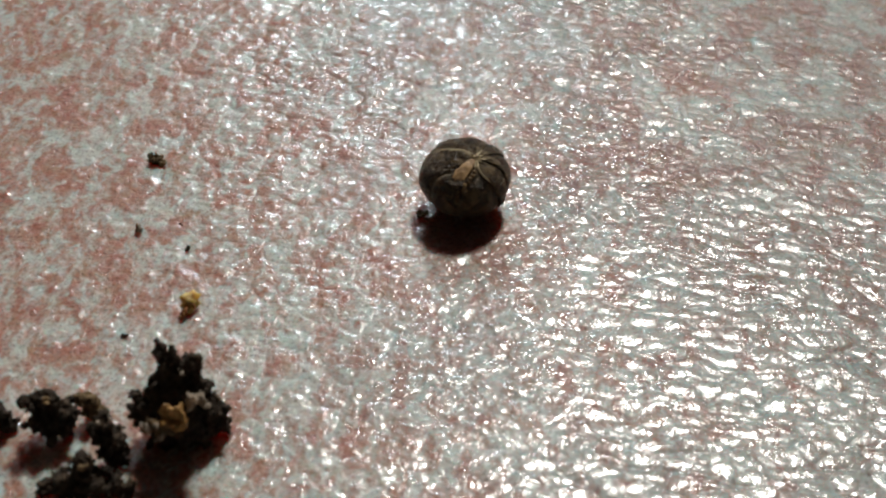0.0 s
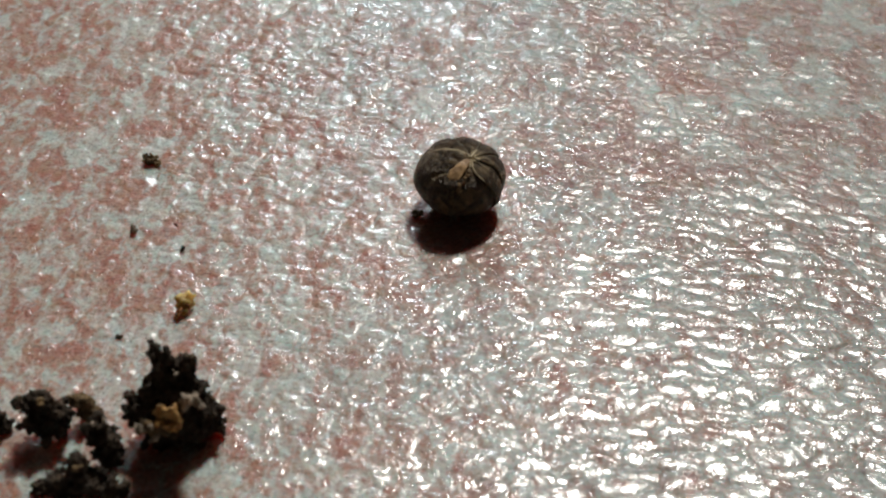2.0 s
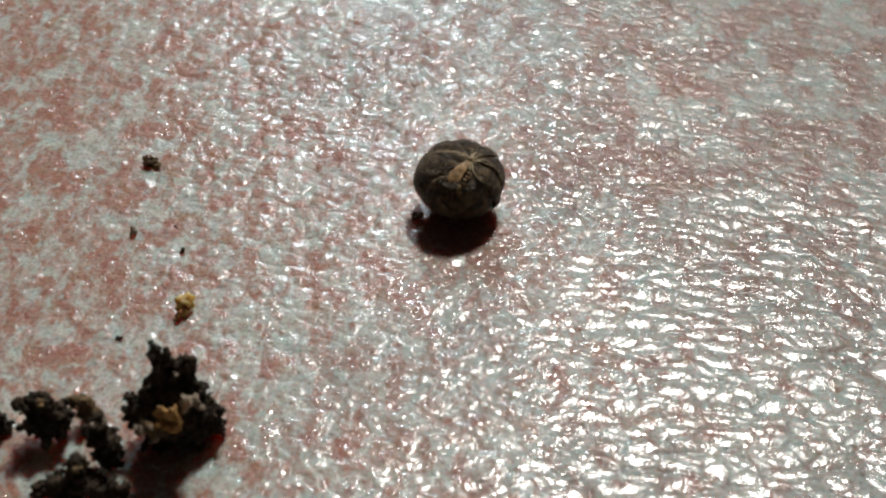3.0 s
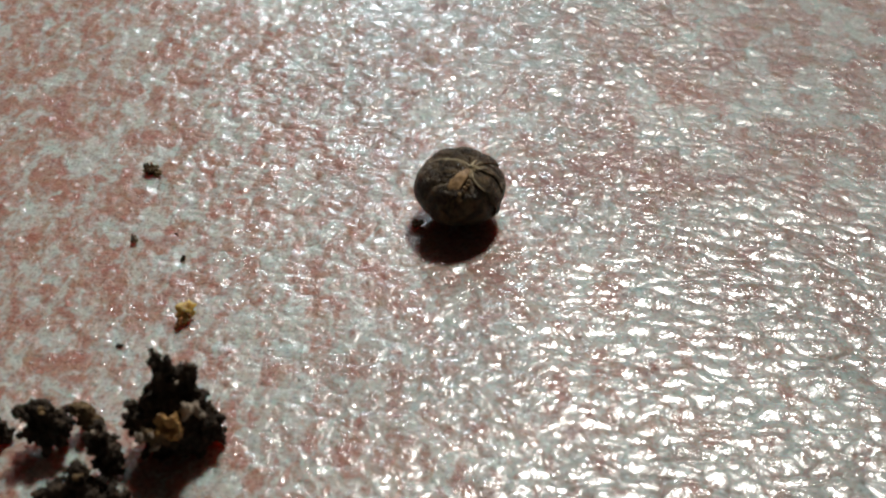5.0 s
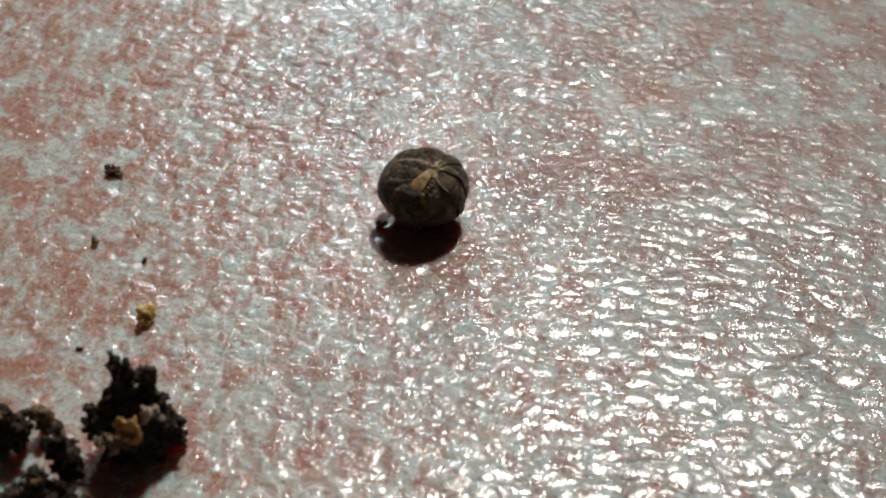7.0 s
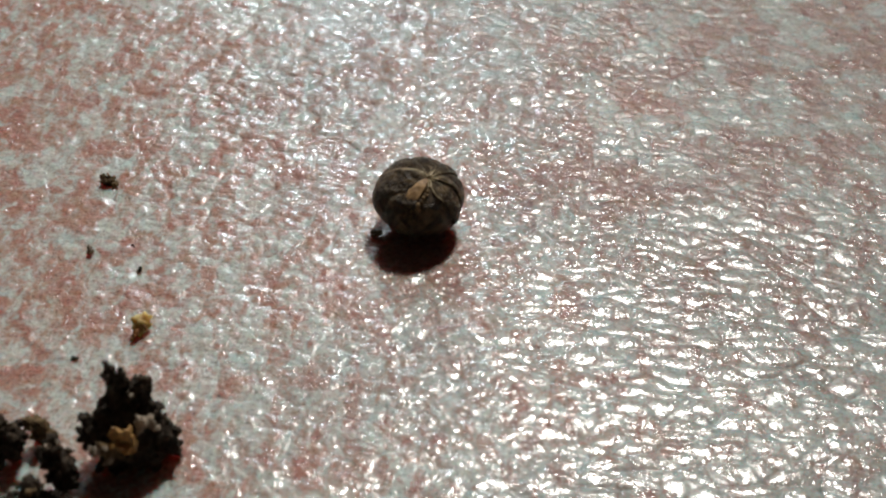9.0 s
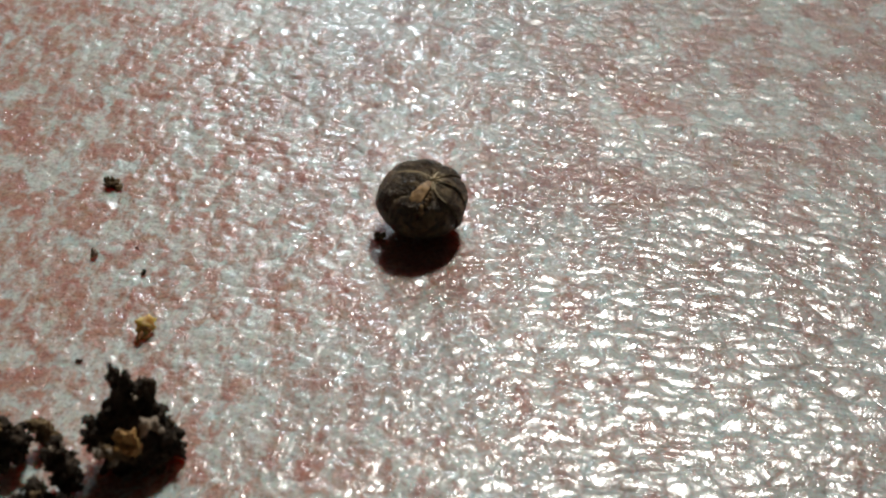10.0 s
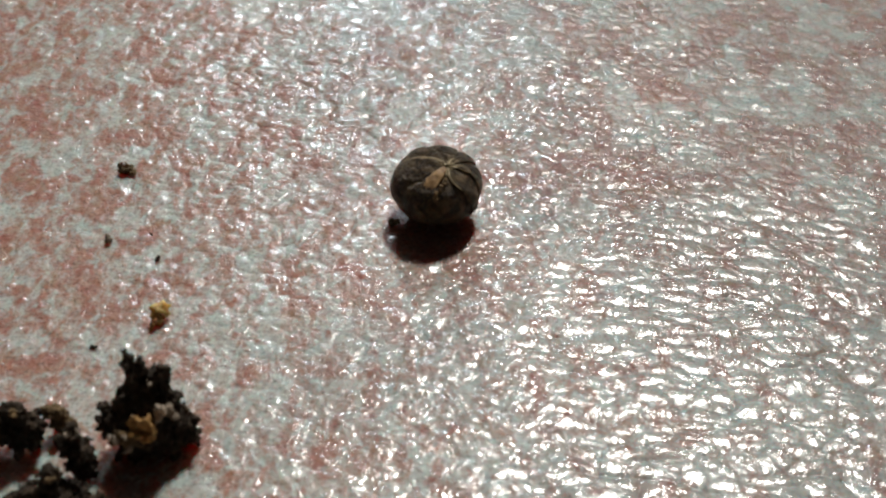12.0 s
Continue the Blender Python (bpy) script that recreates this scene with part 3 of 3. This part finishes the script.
def clod(seed, x, y, blobs, mat, label, rough=0.16):
    """A clod of soil at x, y (mm). blobs: offset to the side, height and radius of its main lumps, and how far they lie to the front."""
    rs = random.Random(seed)
    bm = bmesh.new()
    k = 0
    for bx, bz, r, *front in blobs:
        by = -front[0] if front else 0.0
        lump(bm, (bx * MM, by * MM, bz * MM), [r * 0.8 * MM] * 3, seed * 40 + k, 2, 0.5)
        for _ in range(int(7 + 10 * r)):
            k += 1
            d = Vector((rs.gauss(0, 1), rs.gauss(0, 1), rs.gauss(0, 1))).normalized()
            c = Vector((bx, by, bz)) + d * r * rs.uniform(0.65, 1.05)
            g = rs.uniform(0.12, 0.30) * (0.6 + 0.5 * r)
            lump(bm, (c.x * MM, c.y * MM, max(0.05, c.z) * MM), [g * rs.uniform(0.45, 1.6) * MM for _ in range(3)], seed * 40 + k, 1, 0.85)
    ob = new("soil_clod", welded("soil_clod", bm, mat, 0.06, rough, seed))
    ob.matrix_world = pose(x * MM, y * MM, -0.00003)
    return tagged(ob, label, "soil clod", "soil clods")


def grit(seed, x, y, size, mat, label, wide=1.0, tall=1.0):
    bm = bmesh.new()
    rs = random.Random(seed)
    for k in range(9):
        t = k / 8
        c = ((rs.uniform(-0.6, 0.6) * (1 - 0.95 * t) - 0.15 * t) * size * wide, rs.uniform(-0.4, 0.4) * (1 - 0.8 * t) * size, size * tall * (0.15 + 1.0 * t))
        lump(bm, [q * MM for q in c], [size * rs.uniform(0.24, 0.46) * (1 - 0.68 * t) * MM for _ in range(3)], seed * 9 + k, 2, 0.8)
    ob = new("grit", welded("grit", bm, mat, size * 0.07, size * 0.2, seed))
    ob.matrix_world = pose(x * MM, y * MM, 0.00002)
    return tagged(ob, label, "grit", "specks of grit")


tall = clod(1, -14.45, -18.6, ((-0.45, 6.4, 0.14), (-0.4, 5.95, 0.30), (0.2, 6.0, 0.12), (-0.2, 5.35, 0.5), (0.25, 5.4, 0.34), (0.65, 5.0, 0.38), (1.15, 5.0, 0.26), (1.12, 5.5, 0.09), (1.42, 5.55, 0.06), (1.38, 5.2, 0.10), (1.15, 4.55, 0.34),
     (-0.2, 4.7, 0.6), (0.6, 4.4, 0.6), (0.2, 4.0, 0.95), (-0.85, 3.3, 0.62), (0.9, 3.4, 0.8), (1.55, 3.5, 0.45), (-0.6, 2.4, 1.1), (0.5, 1.9, 1.5), (-1.95, 2.75, 0.30), (-1.6, 2.1, 0.65), (-1.4, 1.3, 0.95), (1.5, 2.3, 0.75),
     (2.0, 1.75, 0.30), (2.3, 1.9, 0.18), (2.5, 2.0, 0.09), (1.75, 1.4, 0.6), (2.0, 0.9, 0.55), (-0.5, 0.8, 1.2), (1.0, 0.8, 1.1), (0.0, 1.3, 0.7, 0.9), (1.0, 1.2, 0.6, 0.6), (-0.8, 1.2, 0.6, 0.5)),
     SOIL, "tall jagged clod of dark soil on the tablecloth")
low = clod(2, -20.85, -18.7, ((-0.7, 2.6, 0.5), (0.1, 2.75, 0.5), (-0.35, 1.9, 0.7), (0.8, 2.0, 0.65), (0.15, 1.3, 1.05), (-0.8, 1.0, 0.5), (0.6, 0.7, 0.6)),
     SOIL, "low ragged clod of dark soil on the tablecloth")
round_clod = clod(3, -17.6, -20.5, ((0.0, 3.0, 0.6), (-0.2, 2.3, 0.72), (0.25, 1.9, 0.72), (0.0, 1.1, 0.75), (0.1, 0.6, 0.6)),
     SOIL, "rounded clod of dark soil beside larger clods")
clod(4, -19.25, -17.5, ((0.1, 1.5, 0.35), (-0.4, 1.4, 0.3), (0.1, 0.9, 0.45), (0.2, 0.4, 0.4)), SOIL_OCHRE, "small ochre-brown clod of soil between darker clods", 0.1)
clod(5, -23.75, -18.3, ((0.0, 1.3, 0.6), (0.3, 0.6, 0.6), (-0.4, 0.7, 0.8)), SOIL, "small dark clod of soil", 0.12)
# its low side lumps are dark soil set where there is only shadow
shaded = clod(6, -18.5, -22.4, ((-1.1, 1.1, 0.5), (-1.3, 0.6, 0.65), (-2.0, 0.4, 0.4), (1.3, 0.6, 0.55), (1.9, 0.35, 0.4), (0.2, 2.5, 0.5), (0.0, 1.7, 0.7), (0.2, 1.0, 0.9), (-0.4, 0.6, 0.7)), SOIL, "dark clod of soil in the shade of others, low lumps standing in for shadow")
grit(11, -19.2, 4.1, 0.74, SOIL_OCHRE, "jagged brown speck of soil", 1.7, 0.8)
grit(12, -19.4, -2.6, 0.54, SOIL_GREY, "small grey-brown speck of soil", 0.6, 0.9)
grit(13, -16.2, -4.3, 0.30, SOIL, "tiny dark speck of soil")
grit(14, -18.5, -11.6, 0.34, SOIL, "small flat dark speck of soil", 1.6, 0.45)
grit(15, -17.0, -2.0, 0.14, SOIL, "tiny dark speck of soil")
grit(16, -2.6, -1.0, 0.52, SOIL_OCHRE, "small brown speck of soil beside the pill bug", 1.4, 0.6)
grit(17, -25.1, 17.4, 0.16, SOIL, "tiny dark speck of soil")


def flake(name, x, y, z, width, height, thick, mat, label, turn, lean, seed, side=0):
    """A ragged chip that stands on edge, tapered to its foot."""
    bm = bmesh.new()
    lump(bm, (0, 0, 0), (0.5 * MM, 0.5 * MM, 0.5 * MM), seed, 3, 0.55)
    for v in bm.verts:
        t = v.co.z / (0.5 * MM)
        v.co = Vector((v.co.x * width * (1 + 0.35 * t), v.co.y * thick, v.co.z * height))
    low = min(v.co.z for v in bm.verts)
    for v in bm.verts:
        v.co.z -= low
    ob = new(name, mesh_of(name, bm, mat))
    ob.matrix_world = pose(x * MM, y * MM, z * MM, lean, side, turn)
    return tagged(ob, label, name.replace("_", " "))


chip = flake("plant_chip", -15.55, -9.9, 0.0, 1.05, 1.15, 0.55, AMBER, "translucent amber chip of plant matter on the tablecloth", 10, -40, 31, 28)
# dark russet lumps, most of them at the chip's lower left
tail = bmesh.new()
for k, (tx, tz, size) in enumerate(((-0.18, 0.25, 0.24), (-0.26, 0.05, 0.20), (-0.30, -0.12, 0.14), (0.10, 0.75, 0.16), (0.28, 0.62, 0.12))):
    lump(tail, (tx * MM, -0.22 * MM, tz * MM), (size * MM, size * 0.6 * MM, size * 1.1 * MM), 61 + k, 2, 0.6)
part("russet_lumps", tail, RUSSET, chip, "dark russet lumps on the amber chip")


def lint(x, y, turn, length, bend, label):
    """A short curled fibre that lies on the cloth (mm)."""
    bm = bmesh.new()
    rings = []
    for k in range(15):
        t = k / 14
        a = (t - 0.5) * bend
        reach = length / bend
        c = Vector((reach * math.sin(a), reach * (1 - math.cos(a)), 0.15 + 0.04 * math.sin(5 * t)))
        r = 0.045 * (0.35 + 0.65 * math.sin(math.pi * (0.08 + 0.84 * t)))
        out = Vector((-math.sin(a), math.cos(a), 0))
        rings.append([bm.verts.new((c + out * (r * math.cos(q * math.pi / 3)) + Vector((0, 0, r * math.sin(q * math.pi / 3)))) * MM) for q in range(6)])
    for a, b in zip(rings, rings[1:]):
        for q in range(6):
            bm.faces.new((a[q], a[(q + 1) % 6], b[(q + 1) % 6], b[q]))
    bm.faces.new(rings[0])
    bm.faces.new(rings[-1][::-1])
    bmesh.ops.recalc_face_normals(bm, faces=bm.faces)
    ob = new("lint_fibre", mesh_of("lint_fibre", bm, LINT))
    ob.matrix_world = pose(x * MM, y * MM, 0, 0, 0, turn)
    return tagged(ob, label, "lint fibre")


lint(11.3, 2.0, 12, 1.3, 1.1, "thin white bent fibre on the tablecloth")


def granules(parent, name, seed, centre, size, count, mat, label):
    """A lighter bit lodged in a clod, in the clod's space (mm)."""
    rs = random.Random(seed)
    bm = bmesh.new()
    for k in range(count):
        c = [centre[i] + rs.uniform(-0.6, 0.6) * size[i] for i in range(3)]
        lump(bm, [q * MM for q in c], [0.45 * size[i] * rs.uniform(0.5, 1.1) * MM for i in range(3)], seed * 13 + k, 2, 0.5)
    ob = new(name, welded(name, bm, mat, 0.05, 0.08, seed))
    ob.parent = parent
    return tagged(ob, label)


granules(tall, "bark_chip", 41, (0.4, -2.0, 3.45), (0.9, 0.35, 0.85), 22, OCHRE_FLAKE, "ochre-brown chip lodged in the soil")
granules(tall, "granule", 43, (-0.85, -2.3, 3.25), (0.75, 0.35, 0.32), 7, SOIL_GREY, "pale grey-brown grain in the soil")
granules(tall, "granule", 79, (-0.55, -2.1, 3.05), (1.0, 0.45, 0.45), 14, SOIL_OCHRE, "ochre-brown grain in the soil")
granules(tall, "granule", 47, (-0.3, -2.5, 2.65), (0.5, 0.3, 0.3), 5, SOIL_GREY, "pale grey-brown grain in the soil")
granules(tall, "granule", 53, (1.35, -1.3, 3.95), (0.85, 0.35, 0.65), 12, SOIL_GREY, "pale grey-brown grain in the soil")
granules(tall, "granule", 59, (0.6, -0.6, 5.1), (0.25, 0.2, 0.25), 4, SOIL_GREY, "pale grey-brown grain in the soil")
granules(low, "granule", 61, (0.1, -0.4, 3.0), (0.45, 0.3, 0.3), 5, SOIL_OCHRE, "ochre-brown grain in the soil")
granules(low, "granule", 67, (-0.8, -0.5, 2.7), (0.3, 0.3, 0.2), 4, SOIL_GREY, "pale grey-brown grain in the soil")
granules(round_clod, "granule", 71, (0.1, -0.3, 3.4), (0.45, 0.3, 0.2), 5, SOIL_GREY, "pale grey-brown grain in the soil")
granules(shaded, "granule", 73, (0.3, -0.5, 2.6), (0.4, 0.3, 0.3), 6, SOIL_OCHRE, "ochre-brown grain in the soil")


def motions():
    """Nothing stirs in the clip but the camera."""


motions()
